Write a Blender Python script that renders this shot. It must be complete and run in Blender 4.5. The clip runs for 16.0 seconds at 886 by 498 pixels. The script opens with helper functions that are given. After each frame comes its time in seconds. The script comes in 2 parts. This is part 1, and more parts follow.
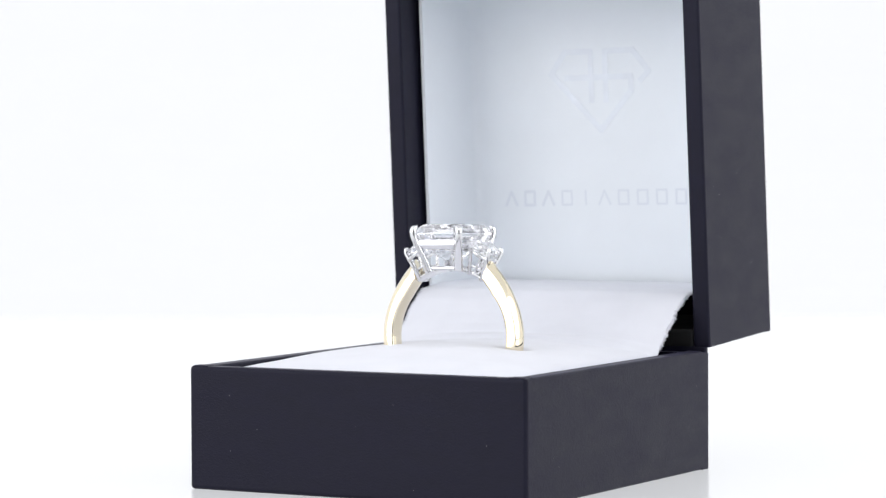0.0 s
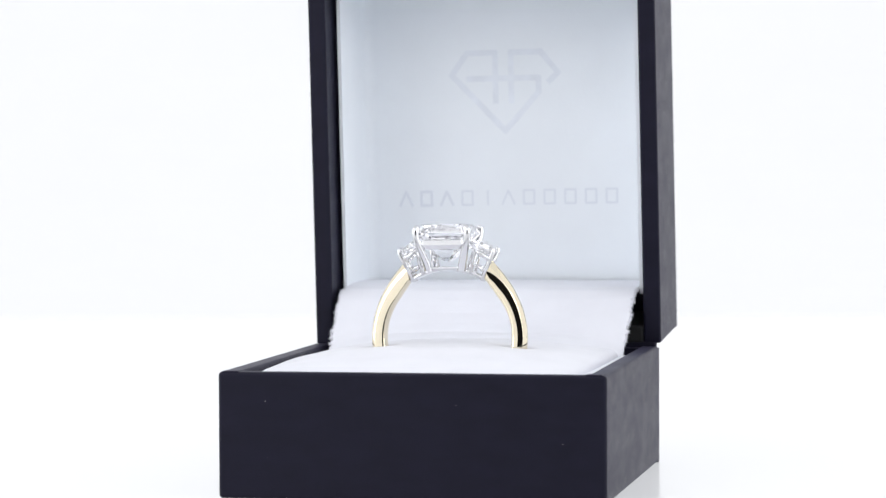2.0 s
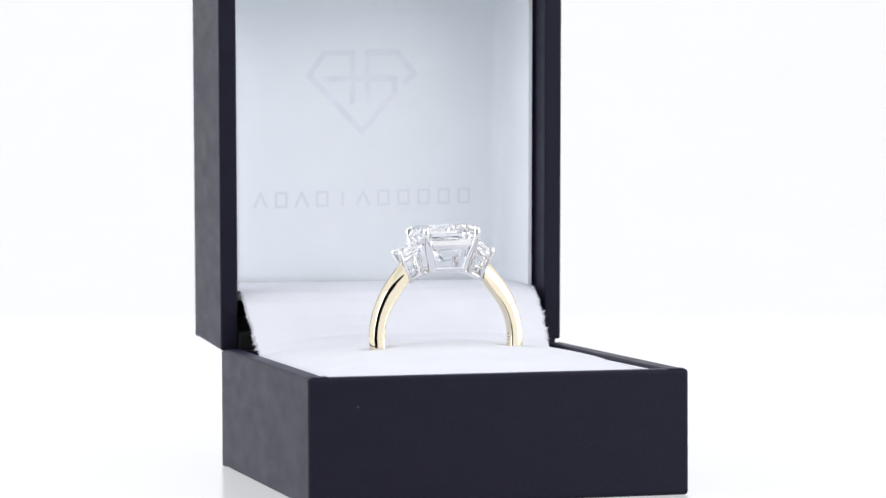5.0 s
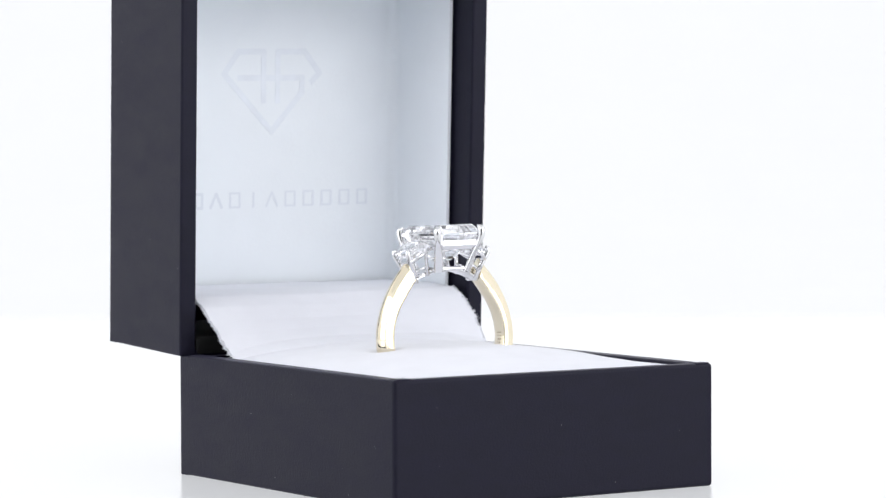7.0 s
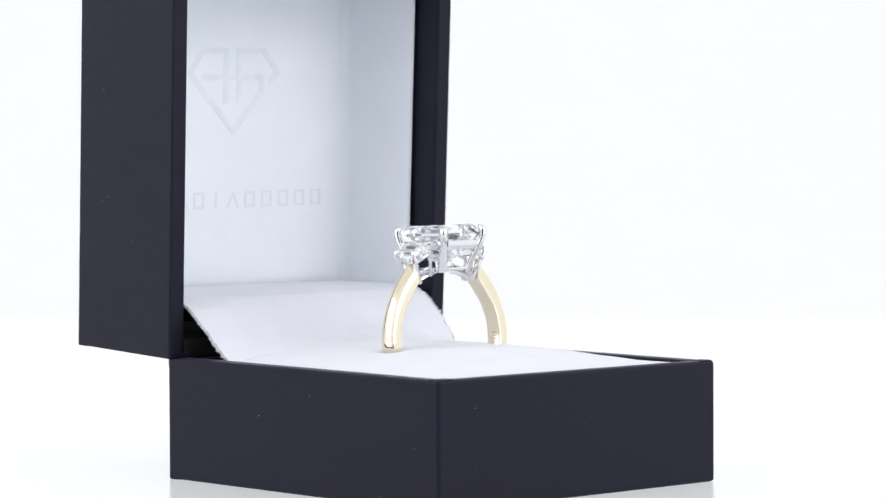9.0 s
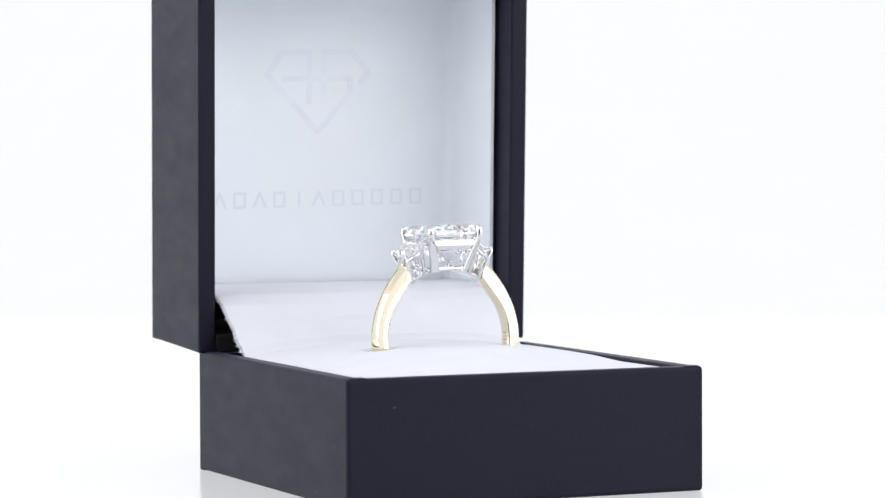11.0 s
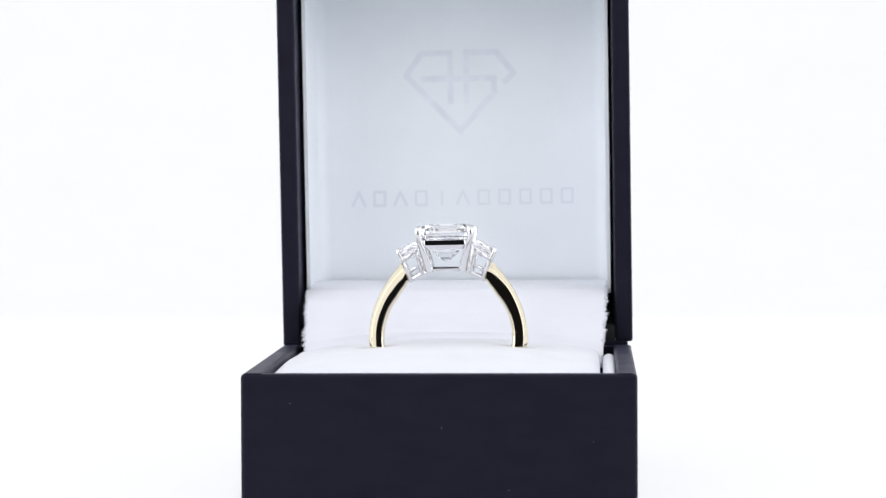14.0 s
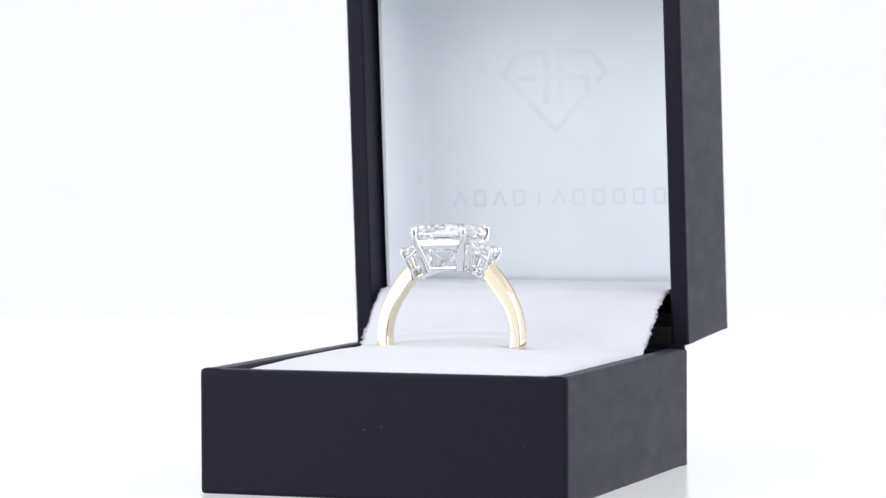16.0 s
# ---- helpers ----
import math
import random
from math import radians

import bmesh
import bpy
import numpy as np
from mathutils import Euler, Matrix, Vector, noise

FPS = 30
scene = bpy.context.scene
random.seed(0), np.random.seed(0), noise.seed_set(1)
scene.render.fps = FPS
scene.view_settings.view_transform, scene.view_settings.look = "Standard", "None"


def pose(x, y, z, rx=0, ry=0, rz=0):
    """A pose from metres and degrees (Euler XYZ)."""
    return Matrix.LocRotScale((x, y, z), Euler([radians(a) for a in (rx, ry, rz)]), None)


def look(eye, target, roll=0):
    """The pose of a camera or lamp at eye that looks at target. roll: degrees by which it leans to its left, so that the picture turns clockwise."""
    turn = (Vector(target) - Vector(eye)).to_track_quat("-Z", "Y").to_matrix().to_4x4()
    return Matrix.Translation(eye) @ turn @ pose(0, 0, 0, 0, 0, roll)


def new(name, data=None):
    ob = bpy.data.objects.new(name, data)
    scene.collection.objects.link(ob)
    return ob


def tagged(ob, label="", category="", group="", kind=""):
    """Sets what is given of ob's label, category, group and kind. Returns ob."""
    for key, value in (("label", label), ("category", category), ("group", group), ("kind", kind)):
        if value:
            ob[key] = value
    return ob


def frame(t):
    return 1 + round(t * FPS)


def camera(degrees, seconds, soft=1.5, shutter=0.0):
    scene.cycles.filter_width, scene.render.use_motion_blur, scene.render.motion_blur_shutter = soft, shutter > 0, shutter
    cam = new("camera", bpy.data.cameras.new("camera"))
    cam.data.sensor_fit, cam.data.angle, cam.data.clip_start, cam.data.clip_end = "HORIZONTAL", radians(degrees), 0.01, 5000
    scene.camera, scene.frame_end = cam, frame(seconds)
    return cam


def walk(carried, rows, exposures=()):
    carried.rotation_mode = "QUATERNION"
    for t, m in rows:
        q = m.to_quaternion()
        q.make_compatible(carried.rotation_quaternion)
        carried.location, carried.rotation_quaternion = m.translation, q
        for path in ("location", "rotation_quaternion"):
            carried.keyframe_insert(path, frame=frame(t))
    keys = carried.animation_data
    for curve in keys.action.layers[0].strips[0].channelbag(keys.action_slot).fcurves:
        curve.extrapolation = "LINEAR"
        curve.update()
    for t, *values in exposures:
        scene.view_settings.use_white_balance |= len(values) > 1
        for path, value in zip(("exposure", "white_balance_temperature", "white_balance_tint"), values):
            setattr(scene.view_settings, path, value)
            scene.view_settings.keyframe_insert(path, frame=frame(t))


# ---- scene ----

# Camera: stands still before a light tent, looking slightly down at a ring box on a turning table.
MM = 0.001
EYE = Vector((0.0, -0.39945, 0.04468))
PAN, PITCH = radians(0.2777), radians(-1.925)
AIM = EYE + Vector((-math.sin(PAN) * math.cos(PITCH), math.cos(PAN) * math.cos(PITCH), math.sin(PITCH)))
cam = camera(16.97, 16.0, soft=1.3)
cam.data.dof.use_dof, cam.data.dof.focus_distance, cam.data.dof.aperture_fstop = True, 0.396, 48.0
walk(cam, [(0.0, look(EYE, AIM, -0.225)), (16.0, look(EYE, AIM, -0.225))])

# ---- light ----
world = bpy.data.worlds.new("studio")
world.use_nodes = True
world.node_tree.nodes["Background"].inputs["Color"].default_value = (0.008, 0.008, 0.009, 1)
world.node_tree.nodes["Background"].inputs["Strength"].default_value = 1.0
scene.world = world
# Strength of the glow put into the surrounding sheets to light the box.
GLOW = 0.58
# Two unseen fill lamps, added to lighten the lid's lining from the front.
for side in (-1, 1):
    lamp = new("fill_lamp", bpy.data.lights.new("fill_lamp", "AREA"))
    lamp.data.shape, lamp.data.size, lamp.data.size_y = "RECTANGLE", 0.56, 0.36
    lamp.data.energy, lamp.data.color = 1.5, (0.965, 0.975, 1.0)
    lamp.matrix_world = look((side * 0.37, -0.27, 0.185), (0, 0.03, 0.045))
scene.view_settings.exposure = 0.0
scene.cycles.max_bounces, scene.cycles.diffuse_bounces = 24, 10                    # white cloth and the stones pass light on many times
scene.cycles.glossy_bounces, scene.cycles.transmission_bounces = 16, 16


# ---- materials ----
def material(name, color, rough, metal=0.0, noise_scale=0.0, vary=0.0, bump=0.0, bump_scale=0.0, rough_vary=0.0, stretch=None, **more):
    m = bpy.data.materials.new(name)
    m.use_nodes = True
    nt = m.node_tree
    bsdf = nt.nodes["Principled BSDF"]
    bsdf.inputs["Base Color"].default_value = (*color, 1)
    bsdf.inputs["Roughness"].default_value = rough
    bsdf.inputs["Metallic"].default_value = metal
    for key, value in more.items():
        bsdf.inputs[key.replace("_", " ")].default_value = value
    if noise_scale or bump:
        coord = nt.nodes.new("ShaderNodeTexCoord")
    if noise_scale:
        n1 = nt.nodes.new("ShaderNodeTexNoise")
        n1.inputs["Scale"].default_value = noise_scale
        n1.inputs["Detail"].default_value = 6
        if stretch:
            grain = nt.nodes.new("ShaderNodeMapping")
            grain.inputs["Scale"].default_value = stretch
            nt.links.new(coord.outputs["Object"], grain.inputs["Vector"])
            nt.links.new(grain.outputs["Vector"], n1.inputs["Vector"])
        else:
            nt.links.new(coord.outputs["Object"], n1.inputs["Vector"])
        ramp = nt.nodes.new("ShaderNodeMapRange")
        ramp.inputs["From Min"].default_value, ramp.inputs["From Max"].default_value = 0.3, 0.7
        ramp.inputs["To Min"].default_value, ramp.inputs["To Max"].default_value = 1 - vary, 1 + vary
        nt.links.new(n1.outputs["Fac"], ramp.inputs["Value"])
        mix = nt.nodes.new("ShaderNodeVectorMath")
        mix.operation = "SCALE"
        mix.inputs[0].default_value = color
        nt.links.new(ramp.outputs["Result"], mix.inputs["Scale"])
        nt.links.new(mix.outputs["Vector"], bsdf.inputs["Base Color"])
        if rough_vary:
            rr = nt.nodes.new("ShaderNodeMapRange")
            rr.inputs["From Min"].default_value, rr.inputs["From Max"].default_value = 0.3, 0.7
            rr.inputs["To Min"].default_value, rr.inputs["To Max"].default_value = rough - rough_vary, rough + rough_vary
            nt.links.new(n1.outputs["Fac"], rr.inputs["Value"])
            nt.links.new(rr.outputs["Result"], bsdf.inputs["Roughness"])
    if bump:
        n2 = nt.nodes.new("ShaderNodeTexNoise")
        n2.inputs["Scale"].default_value = bump_scale
        n2.inputs["Detail"].default_value = 4
        nt.links.new(coord.outputs["Object"], n2.inputs["Vector"])
        b = nt.nodes.new("ShaderNodeBump")
        b.inputs["Strength"].default_value = bump
        b.inputs["Distance"].default_value = 0.00012
        nt.links.new(n2.outputs["Fac"], b.inputs["Height"])
        nt.links.new(b.outputs["Normal"], bsdf.inputs["Normal"])
    return m


PAPER = material("charcoal_paper", (0.0054, 0.0049, 0.0122), 0.46, noise_scale=300, vary=0.16, bump=0.3, bump_scale=3800, rough_vary=0.045, stretch=(0.6, 0.6, 1.5), Specular_IOR_Level=0.2, Specular_Tint=(0.82, 0.825, 1.0, 1), Sheen_Weight=0.05, Sheen_Roughness=0.45, Sheen_Tint=(0.62, 0.6, 1.0, 1))
BLACK = material("black_cloth", (0.0025, 0.0025, 0.003), 0.9, bump=0.3, bump_scale=3000)
PLUSH = material("white_plush", (0.705, 0.71, 0.76), 0.95, noise_scale=220, vary=0.02, bump=0.35, bump_scale=3500, Sheen_Weight=0.2)
LINING = material("white_lining", (0.795, 0.825, 0.857), 0.75, noise_scale=90, vary=0.02, bump=0.15, bump_scale=2600)
PRINT = material("silver_print", (0.742, 0.774, 0.824), 0.5, metal=0.12, noise_scale=400, vary=0.05)
LINT = material("pale_lint", (0.6, 0.6, 0.6), 0.9)
GOLD = material("yellow_gold", (0.86, 0.775, 0.595), 0.05, metal=1.0, noise_scale=300, vary=0.01)
ENGRAVED = material("engraving", (0.25, 0.19, 0.10), 0.5, metal=0.6)
WHITE_GOLD = material("white_gold", (0.79, 0.788, 0.80), 0.035, metal=1.0, noise_scale=300, vary=0.01)
DIAMOND = material("diamond", (0.98, 0.985, 1.0), 0.0, Transmission_Weight=1.0, IOR=2.0)
DARK_BOARD = material("dark_board", (0.014, 0.014, 0.015), 0.6, noise_scale=20, vary=0.2)
# Floor glow put into the material to wash out the box's shadow.
TABLE = material("glowing_white_acrylic", (0.30, 0.305, 0.315), 0.2, noise_scale=8, vary=0.01, Specular_IOR_Level=0.16, Emission_Color=(0.965, 0.978, 1.0, 1), Emission_Strength=0.445)
# Glow in the side, front and roof sheets stands in for lamps.
GLOWING = material("glow_fabric", (0.45, 0.45, 0.46), 0.9, noise_scale=30, vary=0.01, Emission_Color=(0.97, 0.985, 1.0, 1), Emission_Strength=GLOW)
# Backdrop glow is put into the material to hold an even white.
GLOW_BACKDROP = material("glow_backdrop", (0.45, 0.45, 0.46), 0.9, noise_scale=30, vary=0.01, Emission_Color=(0.97, 0.985, 1.0, 1), Emission_Strength=GLOW - 0.102)
ROOF = material("glow_roof_fabric", (0.45, 0.45, 0.46), 0.9, noise_scale=30, vary=0.01, Emission_Color=(0.97, 0.985, 1.0, 1), Emission_Strength=0.46)


# ---- mesh helpers (millimetres) ----
def part(name, bm, mat, parent=None, label="", smooth=False):
    me = bpy.data.meshes.new(name)
    bmesh.ops.scale(bm, vec=(MM, MM, MM), verts=bm.verts)
    bmesh.ops.recalc_face_normals(bm, faces=bm.faces)
    if smooth:
        for f in bm.faces:
            f.smooth = True
    bm.to_mesh(me)
    bm.free()
    me.materials.append(mat)
    ob = new(name, me)
    if parent:
        ob.parent = parent
    if label:
        ob["label"] = label
    return ob


def slab(x0, x1, y0, y1, z0, z1, r=0.3, seg=3, bend=None, only=None):
    """A board between the given limits with rounded edges (or those alone whose middle suits only); bend moves its corners."""
    bm = bmesh.new()
    bmesh.ops.create_cube(bm, size=1)
    for v in bm.verts:
        v.co = Vector(((x0, x1)[v.co.x > 0], (y0, y1)[v.co.y > 0], (z0, z1)[v.co.z > 0]))
    if r:
        edges = [e for e in bm.edges if only is None or only((e.verts[0].co + e.verts[1].co) / 2)]
        bmesh.ops.bevel(bm, geom=edges, offset=r, segments=seg, profile=0.5, affect="EDGES")
    if bend:
        for v in bm.verts:
            v.co = bend(v.co)
    return bm


def loft(rings, closed_ends=True, cyclic=False):
    bm = bmesh.new()
    vs = [[bm.verts.new(p) for p in r] for r in rings]
    n = len(rings[0])
    pairs = list(zip(vs, vs[1:])) + ([(vs[-1], vs[0])] if cyclic else [])
    for a, b in pairs:
        for i in range(n):
            bm.faces.new((a[i], a[(i + 1) % n], b[(i + 1) % n], b[i]))
    if closed_ends and not cyclic:
        bm.faces.new(vs[0])
        bm.faces.new(vs[-1])
    return bm


def tube(path, radii, n=10, squash=1.0):
    """A round bar along a path."""
    path = [Vector(p) for p in path]
    rings = []
    for i, p in enumerate(path):
        d = (path[min(i + 1, len(path) - 1)] - path[max(i - 1, 0)]).normalized()
        a = d.cross(Vector((0, 1, 0.01))).normalized()
        b = d.cross(a)
        rings.append([p + radii[i] * (a * math.cos(k * math.tau / n) + squash * b * math.sin(k * math.tau / n)) for k in range(n)])
    return loft(rings)


def grid(fn, us, vs):
    bm = bmesh.new()
    rows = [[bm.verts.new(fn(u, v)) for u in us] for v in vs]
    for a, b in zip(rows, rows[1:]):
        for i in range(len(us) - 1):
            bm.faces.new((a[i], a[i + 1], b[i + 1], b[i]))
    return bm


def spread(a, b, n):
    return [a + (b - a) * i / (n - 1) for i in range(n)]


def table_value(x, xs, ys):
    return float(np.interp(x, xs, ys))


# ---- the light tent (sides, roof and front unseen, glow added) ----
def sweep():
    """The backdrop: a sheet that curves up out of the floor."""
    line = [(380 + 250 * math.sin(a), 250 - 250 * math.cos(a)) for a in spread(0, math.pi / 2, 24)] + [(630, 590)]
    prof = line + [(640, 590), (640, -3.9), (380, -3.9)]
    return loft([[(x, y, z) for y, z in prof] for x in (-499, 499)])


def floor_sheet():
    """A white sheet, cut out towards the camera so the band mirrors dark there."""
    bm = bmesh.new()
    plan = [(-499, 379.9), (-499, -379), (-119, -379), (-70, -130), (70, -130), (119, -379), (499, -379), (499, 379.9)]
    top = [bm.verts.new((x, y, 0)) for x, y in plan]
    low = [bm.verts.new((x, y, -4)) for x, y in plan]
    bm.faces.new(top)
    bm.faces.new(low)
    for i in range(8):
        bm.faces.new((top[i], top[(i + 1) % 8], low[(i + 1) % 8], low[i]))
    return bm


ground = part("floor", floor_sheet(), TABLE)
# Unseen dark surface, added for the gold band to mirror through the cut-out.
tagged(part("mirrored_board", slab(-900, 900, -1200, 700, -30, -4.2, 1), DARK_BOARD), "unseen dark grey matt board under the white sheet, added for reflections", "table", kind="structure")
tagged(ground, "glossy white acrylic floor with an added glow", "table", kind="structure")
tagged(part("backdrop", sweep(), GLOW_BACKDROP), "plain white backdrop with an added glow", "backdrop", kind="structure")
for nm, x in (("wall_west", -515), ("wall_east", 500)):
    tagged(part(nm, slab(x, x + 15, -380, 640, -4, 590, 0), GLOWING), "unseen white side of a light tent with an added glow", "wall", kind="structure")
tagged(part("ceiling", slab(-515, 515, -380, 655, 590, 600, 0), ROOF), "unseen white fabric roof of a light tent with an added glow", "ceiling", kind="structure")


# Unseen front; its opening is sized so the band mirrors dark when facing it.
def front_wall():
    bm = bmesh.new()
    for b in (slab(-515, -118, -390, -380, -4, 600, 0), slab(118, 515, -390, -380, -4, 600, 0), slab(-118, 118, -390, -380, 140, 600, 0)):
        me = bpy.data.meshes.new("t")
        b.to_mesh(me)
        bm.from_mesh(me)
        bpy.data.meshes.remove(me)
        b.free()
    return bm


tagged(part("wall_south", front_wall(), GLOWING), "unseen white fabric front of a light tent, glow added, with an opening", "wall", kind="structure")

# ---- the ring box ----
OX, RIM = -1.38, 16.3          # box centre beside the table's axis; height of the tray's rim
YF, YB, HW = -25.06, 29.8, 25.14
BY = 0.5 * (YF + YB)
T = 2.6                        # board thickness

box = new("ring_box")
tagged(box, "open charcoal paper-covered ring box lined with white plush", "box")
tray = part("tray", slab(-HW + T, HW - T, YF + T - BY, YB - T - BY, 0.0, 2.0, 0.2), PAPER, box)
part("front_panel", slab(-HW, HW, YF - BY, YF + 2.0 - BY, 0, RIM, 0.5, 5, only=lambda m: m.y < YF - BY + 0.1 or abs(m.z - RIM / 2) > 1), PAPER, tray)
part("back_panel", slab(-HW + 0.05, HW - 0.05, YB - T - BY, YB - BY, 0, RIM - 0.05, 0.9, 5, only=lambda m: m.y > YB - BY - 0.1), PAPER, tray)
for s in (-1, 1):
    x0, x1 = sorted((s * (HW - 0.05), s * (HW - T)))
    part("side_panel", slab(x0, x1, YF + 2.0 - BY, YB - T - BY, 0.0, RIM - 0.03, 0.42, 4, bend=lambda p: Vector((p.x, p.y, p.z + (0.27 * (p.y + BY - YF) / (YB - YF) if p.z > 8 else 0))), only=lambda m: abs(m.x - s * (HW - 0.05)) < 0.1 and abs(m.z - RIM / 2) > 1 or m.z > RIM - 0.1 and abs(m.y) < 1), PAPER, tray)
for s in (-1, 1):
    x0, x1 = sorted((s * (HW - 0.5), s * (HW - 2.7)))
    part("corner_fold", slab(x0, x1, YF + 0.12 - BY, YF + 1.9 - BY, RIM - 0.4, RIM + 0.09, 0.15, 3), PAPER, tray)
part("hinge", slab(-HW + 0.5, HW - 0.5, YB - 0.7 - BY, YB + 0.3 - BY, RIM - 1.2, RIM + 0.85, 0.3), PAPER, tray)


# cushion: a soft dome with a slit that holds the ring
RY = 0.95 - BY
def cushion_height(x, y):
    e = table_value(y + BY, (-23, -14, 2, 20, 30), (-0.8, -0.45, -0.1, -0.4, -0.8))
    c = table_value(y + BY, (-23, -20, -14, -6, 10, 20, 30), (-0.4, 0.4, 1.3, 2.05, 2.1, 1.7, 1.3))
    z = e + (c - e) * (1 - min(1, abs(x) / 22.0) ** 2.4)
    z += 0.12 * noise.noise((x * 0.12, y * 0.12, 3.0))
    z -= 1.05 * math.exp(-((y - RY) / 1.3) ** 4) * math.exp(-((abs(x) - 9.6) / 1.7) ** 4)
    return RIM + z


def cushion():
    us = [-22.3, -22.2, -21.9] + spread(-21.4, 19.6, 52) + [20.1, 20.4, 20.5]
    ys = [YF + 2.1, YF + 2.2, YF + 2.5] + spread(YF + 3, 0.2, 26) + spread(0.5, 2.2, 12) + spread(2.5, 21.5, 24) + [22.0]
    def f(x, y):
        y -= BY
        z = cushion_height(x, y)
        edge = min(22.3 + x, 20.5 - x, (y + BY) - (YF + 2.1))
        if edge < 1.0:
            z -= 1.1 * (1 - math.sqrt(max(0, 1 - (1 - edge) ** 2)))
        return (x, y, z)
    bm = grid(f, us, ys)
    rim = [e for e in bm.edges if e.is_boundary]
    out = bmesh.ops.extrude_edge_only(bm, edges=rim)
    for v in out["geom"]:
        if isinstance(v, bmesh.types.BMVert):
            v.co.z = 4.0
    return bm


part("side_liner", slab(20.75, 22.45, YF + 2.15 - BY, 17.0 - BY, 5.0, RIM - 0.45, 0.75, 5, bend=lambda p: Vector((p.x + 0.25 * math.sin(p.y * 0.13), p.y, p.z + (0.5 * math.sin((p.y - YF + BY) * 0.07) if p.z > 8 else 0)))), PLUSH, box, "white plush strip beside the cushion", smooth=True)
part("cushion", cushion(), PLUSH, box, "white plush cushion with a slit for the ring", smooth=True)

# the plush strip that runs from the tray up into the lid
FLAP_Y = (16.0, 19.5, 22.0, 24.3, 26.5, 28.7, 31.0, 36.0, 46.6)
FLAP_Z = (-2.0, -1.2, 0.6, 2.75, 4.65, 6.5, 7.95, 8.6, 8.75)
FLAP_LIFT = (3.3, 3.45, 1.8, 0.75, 0.2, 0.0, 0.0, 0.0, 0.0)
def flap_point(x, k, lift=0.0):
    y = table_value(k, range(9), FLAP_Y)
    z = table_value(k, range(9), FLAP_Z)
    z += (1 - (abs(x) / 22) ** 3) * table_value(k, range(9), FLAP_LIFT)
    z += 1.0 * math.sin(math.pi * min(1, max(0, (k - 1.5) / 5))) * max(0, x / 21.75) ** 2      # one edge stands higher
    w = 0.25 * noise.noise((k * 1.3, 5.0 * (x > 0), 0)) + 0.45 * noise.noise((k * 9.0, 5.0 * (x > 0), 4)) + 0.34 * noise.noise((k * 23.0, 5.0 * (x > 0), 7))
    w *= max(0, (abs(x) - 20) / 1.75)
    return Vector((x * (21.75 + w - 0.25 * (x > 0) - 0.7 * max(0, 1 - k / 6)) / 21.75, y - BY, RIM + z + lift + 0.1 * noise.noise((x * 0.1, k * 0.5, 9))))


def flap():
    ks = spread(0, 8, 130)
    rows = []
    for x in [-21.75, -21.2] + spread(-20, 20, 34) + [21.2, 21.75]:
        rows.append([flap_point(x, k) for k in ks] + [flap_point(x, k, -0.35) for k in reversed(ks)])
    return loft(rows)


strip = part("hinge_strip", flap(), PLUSH, box, "white plush strip with frayed cut edges")
for p in strip.data.polygons:
    p.use_smooth = True
strip.data.set_sharp_from_angle(angle=radians(50))


def fringe():
    rnd = random.Random(5)
    bm = bmesh.new()
    for s in (-1, 1):
        for i in range(760):
            k = rnd.uniform(1.9, 6.0)
            p = flap_point(s * 21.72, k, rnd.uniform(-0.35, 0.05))
            d = Vector((s * rnd.uniform(0.08, 0.46), rnd.uniform(-0.2, 0.2), rnd.uniform(-0.2, 0.2)))
            w = Vector((0, 0.035, 0.05))
            side = Vector((0, 0.05, -0.035))
            a, b, c, e = bm.verts.new(p + w), bm.verts.new(p - w), bm.verts.new(p + d), bm.verts.new(p + side)
            for tri in ((a, b, c), (b, e, c), (e, a, c)):
                bm.faces.new(tri)
    return bm


tagged(part("fringe", fringe(), PLUSH, strip, "loose white fibres"), kind="stuff")

# lid: swung open, leaning a little forward, slightly warped
LZ0, LZ1 = RIM + 0.25, RIM + 54.6
LYF, LYB = 29.05 - BY, 51.1 - BY
def lean(p):
    side = (p.x + HW) / (2 * HW)
    a = radians(2.65 + 0.5 * side)
    h, v = p.z - LZ0, (p.y - LYF) / (LYB - LYF)
    return Vector((p.x - 0.011 * h + v * (0.52 * (1 - side) - 0.22 * side) + 0.18 * side, p.y - h * math.sin(a), p.z + (p.y - LYF) * math.sin(a) + 0.013 * p.x))


lid = part("lid", slab(-HW, HW, LYB - 2.2, LYB, LZ0, LZ1, 0.32, 4, lean, only=lambda m: m.y > LYB - 0.1), PAPER, box)
for s in (-1, 1):
    x0, x1 = sorted((s * HW * 1.002, s * (HW - 2.45)))
    part("side_panel", slab(x0, x1, LYF, LYB - 2.2, LZ0, LZ1, 0.32, 4, lean, only=lambda m: m.y < LYF + 0.1 or (m.y < LYB - 3 and abs(m.x) > HW - 0.5) or (m.z < LZ0 + 0.1 and abs(m.x) > HW - 0.5)), PAPER, lid)
part("hinge_panel", slab(-HW + 2.48, HW - 2.48, LYF, LYB - 2.23, LZ0, LZ0 + 2.5, 0.4, 3, lean), BLACK, lid, "black cloth-covered inner edge")
part("end_panel", slab(-HW + 2.48, HW - 2.48, LYF, LYB - 2.23, LZ1 - 2.5, LZ1, 0.4, 3, lean), PAPER, lid)


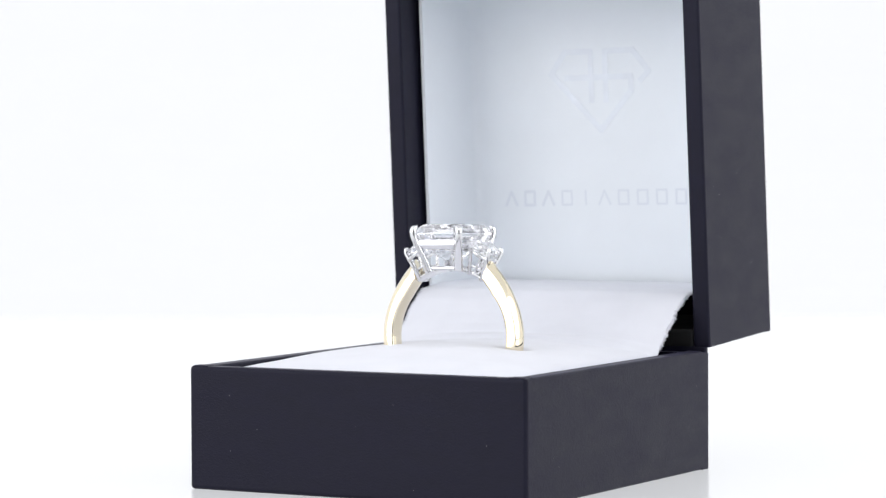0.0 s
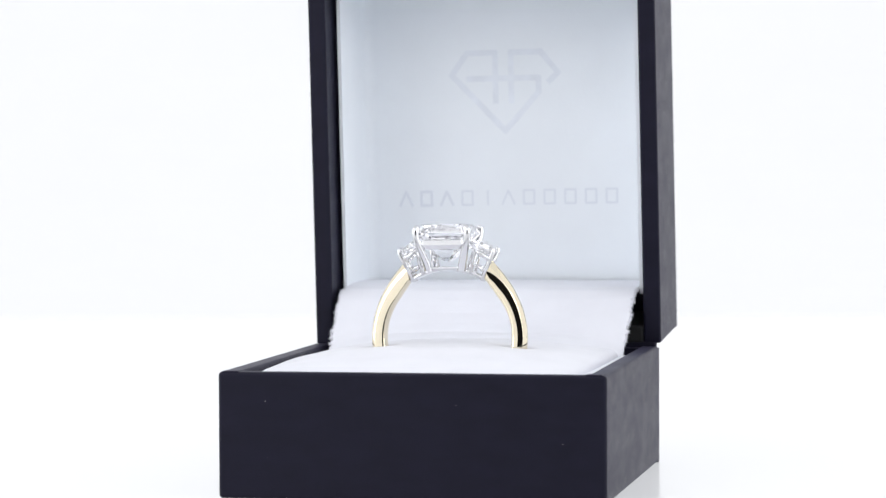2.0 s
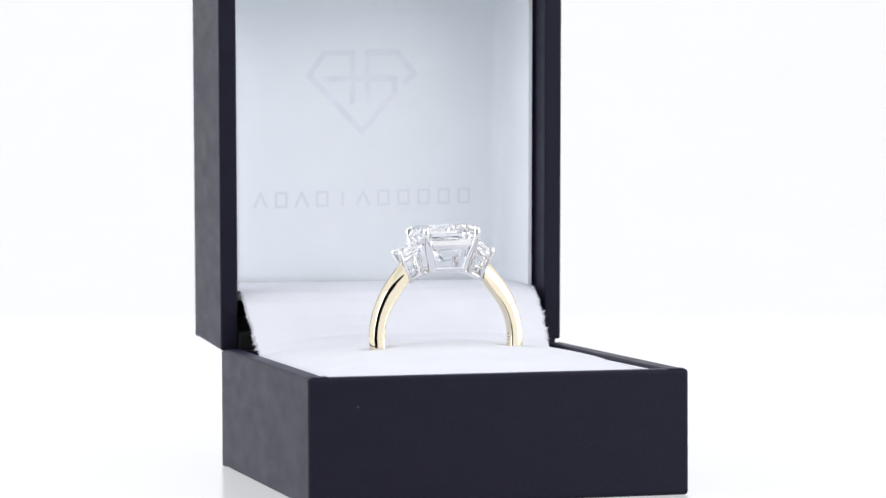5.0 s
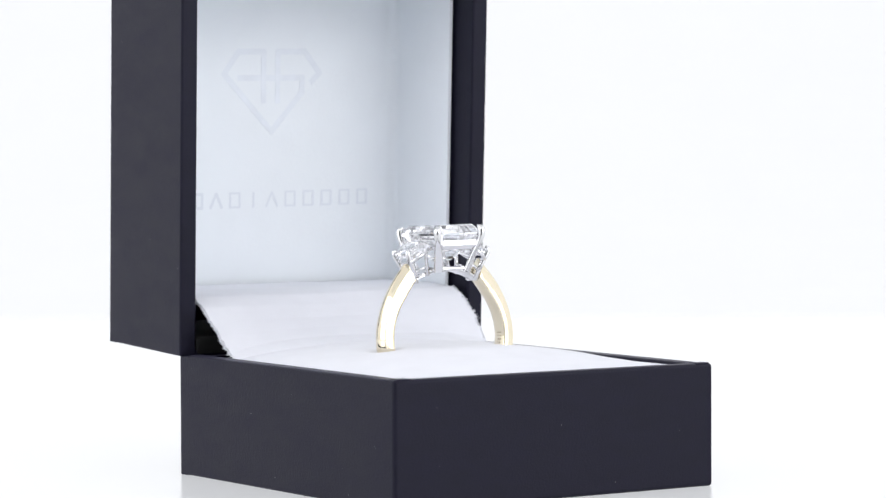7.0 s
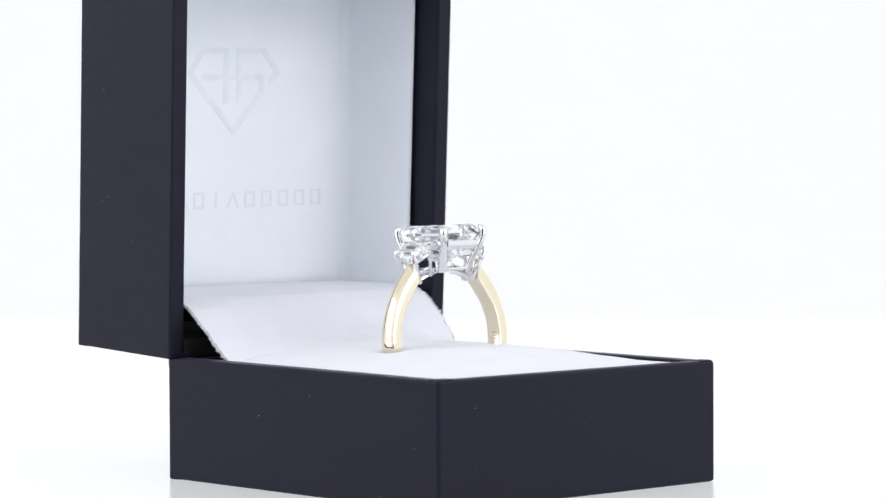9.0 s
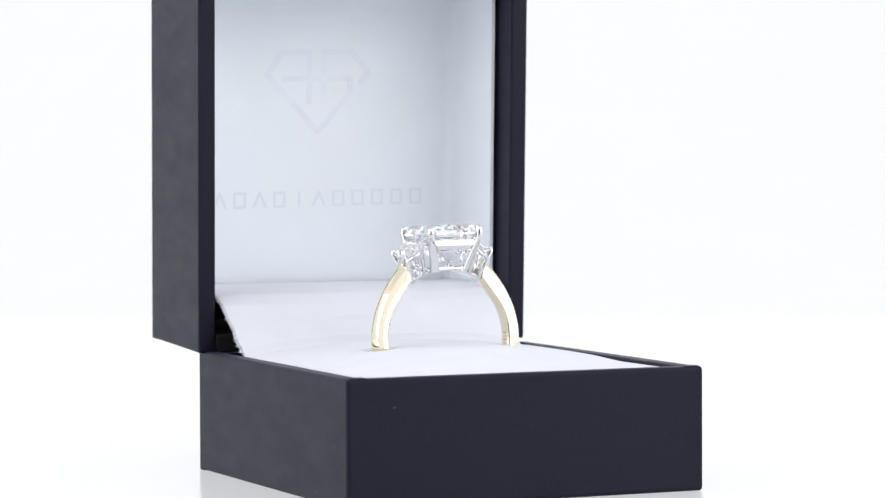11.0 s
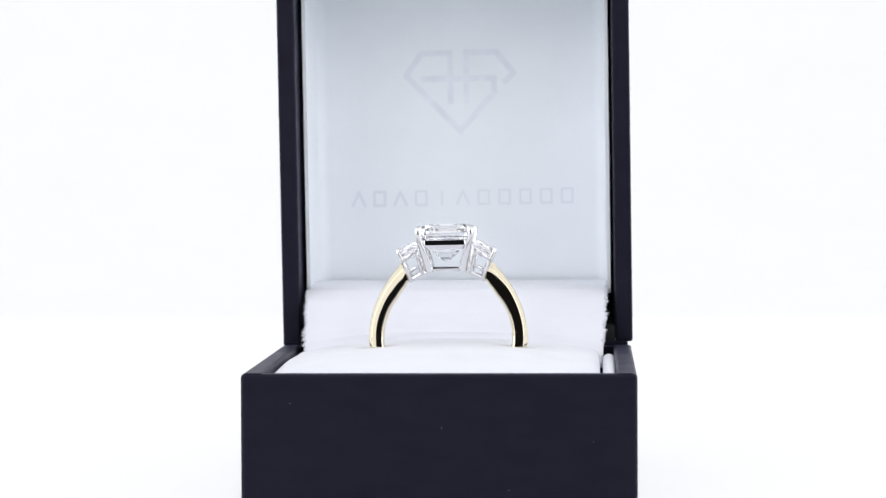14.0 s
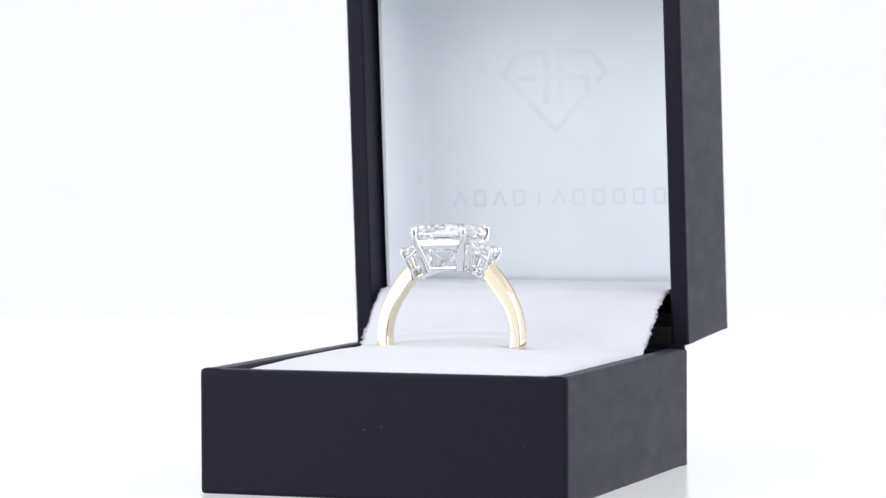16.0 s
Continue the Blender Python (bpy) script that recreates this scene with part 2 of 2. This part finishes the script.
def lining():
    """The white tray inside the lid, with soft inner corners."""
    def path(x, yb, yf, r):
        l = x - 0.1
        out = [(-l, yf)]
        out += [(-l + r - r * math.cos(a), yb - r + r * math.sin(a)) for a in spread(0, math.pi / 2, 8)]
        out += [(x - r + r * math.cos(a), yb - r + r * math.sin(a)) for a in spread(math.pi / 2, 0, 8)]
        return out + [(x, yf)]
    yb, yf = LYB - 3.2, LYF + 4.6
    prof = path(21.7, yb, yf, 1.6) + path(22.2, yb + 0.5, yf, 1.9)[::-1]
    return loft([[lean(Vector((x, y, z))) for x, y in prof] for z in spread(RIM + 6.9, LZ1 - 2.6, 12)], closed_ends=False)


# White end out of view, added to bounce light onto the upper lining.
part("lining_end_bounce", slab(-21.9, 21.9, LYF + 4.6, LYB - 3.3, LZ1 - 3.1, LZ1 - 2.55, 0.1, 2, lean), LINING, lid)
cover = part("lid_lining", lining(), LINING, lid, "white lining with a faint silver emblem")
for p in cover.data.polygons:
    p.use_smooth = True
cover.data.set_sharp_from_angle(angle=radians(40))


# faint print on the lining: an emblem of plain strokes and a row of plain marks
def on_lining(x, z, off=0.06):
    return lean(Vector((x, LYB - 3.2 - off, z)))


def stroke(pts, w, closed=False, over=0.3):
    bm = bmesh.new()
    pts = [Vector((a, 0, b)) for a, b in pts]
    n = len(pts)
    for i in range(n if closed else n - 1):
        p, q = pts[i], pts[(i + 1) % n]
        d = (q - p).normalized()
        s = Vector((-d.z, 0, d.x)) * w / 2
        e = d * w * over
        quad = [p - e + s, p - e - s, q + e - s, q + e + s]
        lo = [bm.verts.new(on_lining(v.x, v.z, 0.01 + 0.002 * i)) for v in quad]
        hi = [bm.verts.new(on_lining(v.x, v.z, 0.045 + 0.002 * i)) for v in quad]
        bm.faces.new(hi)
        for k in range(4):
            bm.faces.new((lo[k], lo[(k + 1) % 4], hi[(k + 1) % 4], hi[k]))
    return bm


EZ = RIM
part("emblem", stroke([(-1.4, EZ + 41.85), (-5.7, EZ + 41.85), (-8.1, EZ + 38.6), (0, EZ + 30.15), (5.2, EZ + 35.85), (5.2, EZ + 38.0), (-5.6, EZ + 38.0)], 0.88), PRINT, cover, "pale silver gem-shaped outline")
part("emblem", stroke([(-1.4, EZ + 41.85), (-1.4, EZ + 34.5)], 0.88), PRINT, cover)
part("emblem", stroke([(1.0, EZ + 34.5), (1.0, EZ + 41.85), (5.6, EZ + 41.85), (8.2, EZ + 38.7), (6.8, EZ + 37.4)], 0.88), PRINT, cover)
MARKS = material("pale_print", (0.705, 0.735, 0.785), 0.5, metal=0.12)
for i in range(11):
    x = -15.6 + i * 31.6 / 10
    w = 0.42 if i < 3 else 0.3
    lo, hi = EZ + 19.15, EZ + 21.2
    if i == 4:
        shape, ends = [(x, lo), (x, hi)], False
    elif i in (0, 2, 5):
        shape, ends = [(x - 0.95, lo), (x, hi), (x + 0.95, lo)], False
    else:
        shape, ends = [(x - 0.8, lo), (x - 0.8, hi), (x + 0.8, hi), (x + 0.8, lo)], True
    part("mark", stroke(shape, w, ends), MARKS, cover)

# specks of lint on the paper
def lint():
    rnd = random.Random(11)
    bm = bmesh.new()
    spots = []
    for _ in range(8):
        spots.append((Vector((rnd.uniform(-23, 23), YF - BY, rnd.uniform(1, RIM - 1))), Vector((0, -1, 0))))
    for s in (-1, 1):
        for _ in range(8):
            spots.append((Vector((s * (HW - 0.05), rnd.uniform(YF + 3, YB - 3) - BY, rnd.uniform(1, RIM - 1))), Vector((s, 0, 0))))
        for _ in range(10):
            p = lean(Vector((s * HW * 1.002, rnd.uniform(LYF + 1, LYB - 3), rnd.uniform(LZ0 + 2, LZ1 - 4))))
            spots.append((p, Vector((s, 0, 0))))
    for p, n in spots:
        r = rnd.uniform(0.025, 0.065)
        t = n.cross(Vector((0, 0, 1)))
        u = Vector((0, 0, 1))
        a = rnd.uniform(0, 3)
        t, u = t * math.cos(a) + u * math.sin(a), u * math.cos(a) - t * math.sin(a)
        long = rnd.choice((1, 1, 1, 2.4))
        ring4 = [bm.verts.new(p - n * 0.02 + q) for q in (t * r * long, u * r, -t * r * long, -u * r)]
        tip = bm.verts.new(p + n * 0.04)
        for i in range(4):
            bm.faces.new((ring4[i], ring4[(i + 1) % 4], tip))
    return bm


tagged(part("lint", lint(), LINT, box, "tiny pale specks of lint"), kind="stuff")

# ---- the ring ----
ring = new("engagement_ring")
tagged(ring, "yellow gold three-stone diamond ring standing in the cushion slit", "ring")
RC = RIM + 3.05     # height of the ring's centre


def band_section(deg):
    """Radii, half width, outer crown and peak width of the band at an angle from the top."""
    ri = table_value(deg, (32, 36, 50, 180), (9.15, 9.0, 8.62, 8.62))
    ro = table_value(deg, (28, 31, 36, 45, 60, 75, 180), (12.2, 11.95, 11.64, 11.28, 10.92, 10.76, 10.66))
    w = table_value(deg, (28, 36, 50, 80, 180), (1.3, 1.29, 1.27, 1.27, 1.27))
    crown = table_value(deg, (28, 31, 36, 45, 60, 80, 180), (1.1, 0.92, 0.74, 0.62, 0.54, 0.5, 0.5))
    flat = table_value(deg, (28, 31, 36, 45, 60, 80, 180), (0.1, 0.2, 0.4, 0.6, 0.75, 0.8, 0.8))
    return ri, ro, w, crown, flat


def band():
    rings = []
    for deg in spread(28.5, 331.5, 130):
        d = min(deg, 360 - deg)
        ri, ro, w, c, k = band_section(d)
        cut = 5.5 * max(0, (40 - d) / 11.5) * (1 if deg < 180 else -1)
        r0, r1 = ri + 0.36, ro - c
        half = [(ri, 0.2 * w), (ri + 0.04, 0.45 * w), (ri + 0.12, 0.68 * w)]
        half += [(r0 - 0.2 * math.sin(u), w - 0.05 - 0.2 + 0.2 * math.cos(u)) for u in (radians(75), radians(50), radians(28), radians(10))]
        taper = table_value(d, (28, 45, 75), (0.12, 0.08, 0.044))
        for u in spread(0, 1, 9):   # a gently rounded side
            half.append((r0 + u * (r1 - r0), w - taper * u * (r1 - r0) - 0.031 * (r1 - r0) * (2 * u - 1) ** 2))
        w1 = half[-1][1]
        half += [(r1 + 0.08 * (math.sin(u) - 0.165), w1 - 0.08 * (0.986 - math.cos(u))) for u in (radians(24), radians(38), radians(50))]
        r2, w2 = half[-1]
        half += [(ro - (ro - r2) * f ** (1 + 1.25 * k), f * w2) for f in (0.9, 0.75, 0.55, 0.35, 0.12)]
        sec = half + [(r, -q) for r, q in reversed(half)]
        at = [(r, q, radians(deg + cut * (1 - (r - ri) / (ro - ri)))) for r, q in sec]
        rings.append([(r * math.sin(a), q - 0.2, RC + r * math.cos(a)) for r, q, a in at])
    return loft(rings)


def engraving():
    """Worn marks stamped inside the band, as plain bars."""
    bm = bmesh.new()
    for deg, w in ((88, 0.42), (91, 0.3), (94, 0.42), (97, 0.26)):
        for off in (-0.22, 0.22):
            quad = []
            for d, q in ((-0.5, -1), (0.5, -1), (0.5, 1), (-0.5, 1)):
                a = radians(deg + d * 0.9)
                quad.append(((8.61) * math.sin(a), -0.45 + off + q * w * 0.25, RC + 8.61 * math.cos(a)))
            vs = [bm.verts.new(p) for p in quad]
            up = [bm.verts.new((p[0] * 1.01, p[1], p[2])) for p in quad]
            bm.faces.new(vs)
            for i in range(4):
                bm.faces.new((vs[i], vs[(i + 1) % 4], up[(i + 1) % 4], up[i]))
    return bm


def crisp(ob, degrees):
    for p in ob.data.polygons:
        p.use_smooth = True
    ob.data.set_sharp_from_angle(angle=radians(degrees))
    return ob


hoop = crisp(part("band", band(), GOLD, ring, "polished yellow gold band"), 24)
part("engraving", engraving(), ENGRAVED, hoop, "worn dark stamped marks")


def outline(hx, hy, cut, k, n, shift):
    """n points round a cut-cornered rectangle that is k smaller on every side."""
    x, y, c = max(hx - k, 0.08), max(hy - k, 0.3), max(cut * (1 - k / (hx + 0.5)), 0.03)
    corners = [Vector(p) for p in ((x, -y + c), (x, y - c), (x - c, y), (-x + c, y), (-x, y - c), (-x, -y + c), (-x + c, -y), (x - c, -y))]
    out = []
    for i in range(n):
        u = ((i + shift) / n * 8) % 8
        a, b = corners[int(u)], corners[(int(u) + 1) % 8]
        out.append(a.lerp(b, u - int(u)))
    return out


def cut_stone(hx, hy, cut, levels, n=16):
    """A faceted stone from its table down to the keel. levels: (shrink, height, shift of the corners)."""
    bm = bmesh.new()
    rows = [[bm.verts.new((p.x, p.y, z)) for p in outline(hx, hy, cut, k, n, shift)] for k, z, shift in levels]
    for (a, b), (_, _, s0), (_, _, s1) in zip(zip(rows, rows[1:]), levels, levels[1:]):
        for i in range(n):
            m = (i + 1) % n
            if s0 == s1:
                bm.faces.new((a[i], a[m], b[m], b[i]))
            elif s1 > s0:
                bm.faces.new((a[i], a[m], b[i]))
                bm.faces.new((a[m], b[m], b[i]))
            else:
                bm.faces.new((a[i], a[m], b[m]))
                bm.faces.new((a[i], b[m], b[i]))
    bm.faces.new(rows[0])
    bm.faces.new(rows[-1])
    return bm


CROWN = [(0.8, RIM + 18.34, 0), (0.5, RIM + 18.14, 0.5), (0.22, RIM + 17.75, 0), (0.0, RIM + 17.2, 0)]
PAVILION = [(0.0, RIM + 16.95, 0), (0.5, RIM + 16.1, 0), (1.3, RIM + 15.25, 0), (2.1, RIM + 14.4, 0), (2.8, RIM + 13.75, 0), (3.4, RIM + 13.35, 0)]
part("centre_stone", cut_stone(3.62, 4.78, 0.85, CROWN + PAVILION), DIAMOND, ring, "large clear rectangular cut-cornered diamond")


def rail(hx, hy, z0, z1, t, cut, under=0.1):
    """An eight-cornered collar; under: how far its lower outer edge is cut away."""
    def ring8(x, y, c, z):
        return [(x, -y + c, z), (x, y - c, z), (x - c, y, z), (-x + c, y, z), (-x, y - c, z), (-x, -y + c, z), (-x + c, -y, z), (x - c, -y, z)]
    b = 0.08
    rs = [ring8(hx - under, hy - under, cut, z0), ring8(hx, hy, cut, z0 + under * 1.3), ring8(hx, hy, cut, z1 - b), ring8(hx - b, hy - b, cut, z1),
          ring8(hx - t, hy - t, cut * 0.7, z1), ring8(hx - t, hy - t, cut * 0.7, z0)]
    return loft(rs, cyclic=True)


setting = part("setting", rail(3.35, 4.55, RIM + 15.0, RIM + 16.25, 0.6, 0.7, 0.42), WHITE_GOLD, ring, "polished white gold setting")
part("lower_rail", rail(2.4, 2.95, RIM + 12.2, RIM + 12.65, 0.4, 0.5, 0.15), WHITE_GOLD, setting)
def corner_prong(sx, sy, n=20):
    """A claw: a blade that is wide at its foot, narrow at the collar and rounded over the stone's corner."""
    out = Vector((sx * 0.62, sy * 0.78, 0)).normalized()
    along = Vector((-out.y, out.x, 0))
    rows = []
    for x, y, z, thick, wide in ((2.25, 2.6, 12.0, 0.42, 0.66), (2.5, 3.05, 13.1, 0.42, 0.62), (2.8, 3.55, 14.2, 0.44, 0.56), (3.25, 4.25, 15.6, 0.46, 0.48),
                                 (3.48, 4.6, 16.6, 0.48, 0.44), (3.54, 4.68, 17.4, 0.54, 0.54), (3.48, 4.62, 17.85, 0.5, 0.52), (3.38, 4.5, 18.1, 0.38, 0.4), (3.26, 4.36, 18.22, 0.14, 0.15)):
        c = Vector((sx * x, sy * y, RIM + z))
        e = 0.9 if z < 15 else 0.95 if z < 16.5 else 1.0    # square-edged blade below, round finger above
        def bow(v):
            return math.copysign(abs(v) ** e, v)
        rows.append([c + out * thick * bow(math.cos(a)) + along * wide * bow(math.sin(a)) for a in (k * math.tau / n for k in range(n))])
    return loft(rows)


for sx in (-1, 1):
    for sy in (-1, 1):
        crisp(part("prong", corner_prong(sx, sy), WHITE_GOLD, setting), 60)


def bridge():
    rings = []
    for deg in spread(-34, 34, 30):
        a = radians(deg)
        ri, ro, w = 9.1, 9.65, 1.0 + 0.6 * math.cos(radians(deg * 2.6))
        sec = [(ri, -w + 0.25), (ri, w - 0.25), (ri + 0.2, w), (ro - 0.2, w - 0.05), (ro, w - 0.35), (ro, -w + 0.35), (ro - 0.2, -w + 0.05), (ri + 0.2, -w)]
        rings.append([(r * math.sin(a), q, RC + r * math.cos(a)) for r, q in sec])
    return loft(rings)


part("bridge", bridge(), WHITE_GOLD, setting)


def side_stone(s):
    """A tapered step-cut stone that slopes down and away from the centre."""
    def corner(u, wy, h):
        # u runs from the inner to the outer edge, h lies square to the stone's table
        c, n = math.cos(radians(32)), math.sin(radians(32))
        return lambda sy: (s * (3.85 + u * c + h * n), sy * wy, RIM + 16.35 - u * n + h * c)
    rings = []
    for k, h in ((0.8, 0.2), (0.5, 0.1), (0.22, -0.1), (0.0, -0.35), (0.0, -0.5), (0.3, -0.85), (0.65, -1.25), (1.05, -1.65)):
        a, b = corner(0.0 + k, 2.75 - k * 0.9, h), corner(3.05 - k, 1.75 - k * 0.9, h)
        rings.append([a(-1), a(1), b(1), b(-1)])
    return loft(rings)


for s in (-1, 1):
    part("side_stone", side_stone(s), DIAMOND, ring, "clear tapered step-cut side diamond")
    cup = part("side_setting", tube([(s * 3.9, -2.6, RIM + 14.9), (s * 5.9, -1.75, RIM + 13.5), (s * 6.2, 0, RIM + 13.3), (s * 5.9, 1.75, RIM + 13.5), (s * 3.9, 2.6, RIM + 14.9)], [0.24] * 5), WHITE_GOLD, ring, smooth=True)
    for sy in (-1, 1):
        part("prong", tube([(s * 4.75, sy * 0.85, RIM + 10.7), (s * 5.55, sy * 1.25, RIM + 12.7), (s * 6.4, sy * 1.72, RIM + 14.45), (s * 6.45, sy * 1.7, RIM + 14.95), (s * 6.2, sy * 1.5, RIM + 15.15)], [0.36, 0.34, 0.34, 0.32, 0.18]), WHITE_GOLD, cup, smooth=True)
        part("prong", tube([(s * 3.3, sy * 1.5, RIM + 11.6), (s * 3.8, sy * 2.1, RIM + 14.0), (s * 3.95, sy * 2.3, RIM + 14.7), (s * 4.0, sy * 2.35, RIM + 15.0)], [0.24, 0.24, 0.24, 0.16]), WHITE_GOLD, cup, smooth=True)

    for sy in (-1, 1):
        part("gallery_bar", tube([(s * 5.15, sy * 1.15, RIM + 11.9), (s * 4.3, sy * 1.5, RIM + 12.55), (s * 3.4, sy * 1.75, RIM + 12.85)], [0.2, 0.2, 0.2], 8), WHITE_GOLD, cup, smooth=True)

# ---- motion ----
TURN = [(0.0, -29.28), (0.5, -24.50), (1.0, -19.93), (1.5, -15.33), (2.0, -10.90), (2.5, -6.50), (3.0, -2.00), (3.5, 2.45), (4.0, 6.96),
        (4.5, 11.49), (5.0, 16.03), (5.5, 20.57), (6.0, 25.11), (6.5, 29.65), (7.0, 34.20), (7.5, 39.05), (8.0, 43.95), (8.15, 45.2), (8.3, 45.78),
        (8.6, 45.78), (8.75, 45.1), (9.0, 42.8), (9.5, 38.25), (10.0, 33.7), (10.5, 29.15), (11.0, 24.6), (11.5, 20.03), (12.0, 15.42), (12.5, 10.98),
        (13.0, 6.65), (13.5, 2.08), (14.0, -2.50), (14.5, -6.95), (15.0, -11.44), (15.5, -16.0), (16.0, -20.35)]


def motions():
    foot = (RIM + 1.5) * MM
    tilt = pose(0, 0, foot - 0.12 * MM, -2.0, -1.1, -0.6) @ pose(0, 0, -foot)      # the ring leans a little in its slit
    for thing, place in ((box, pose(OX * MM, BY * MM, 0)), (ring, pose((OX + 0.1) * MM, 1.2 * MM, 0) @ tilt)):
        walk(thing, [(t, pose(0, 0, 0, 0, 0, a) @ place) for t, a in TURN])


motions()
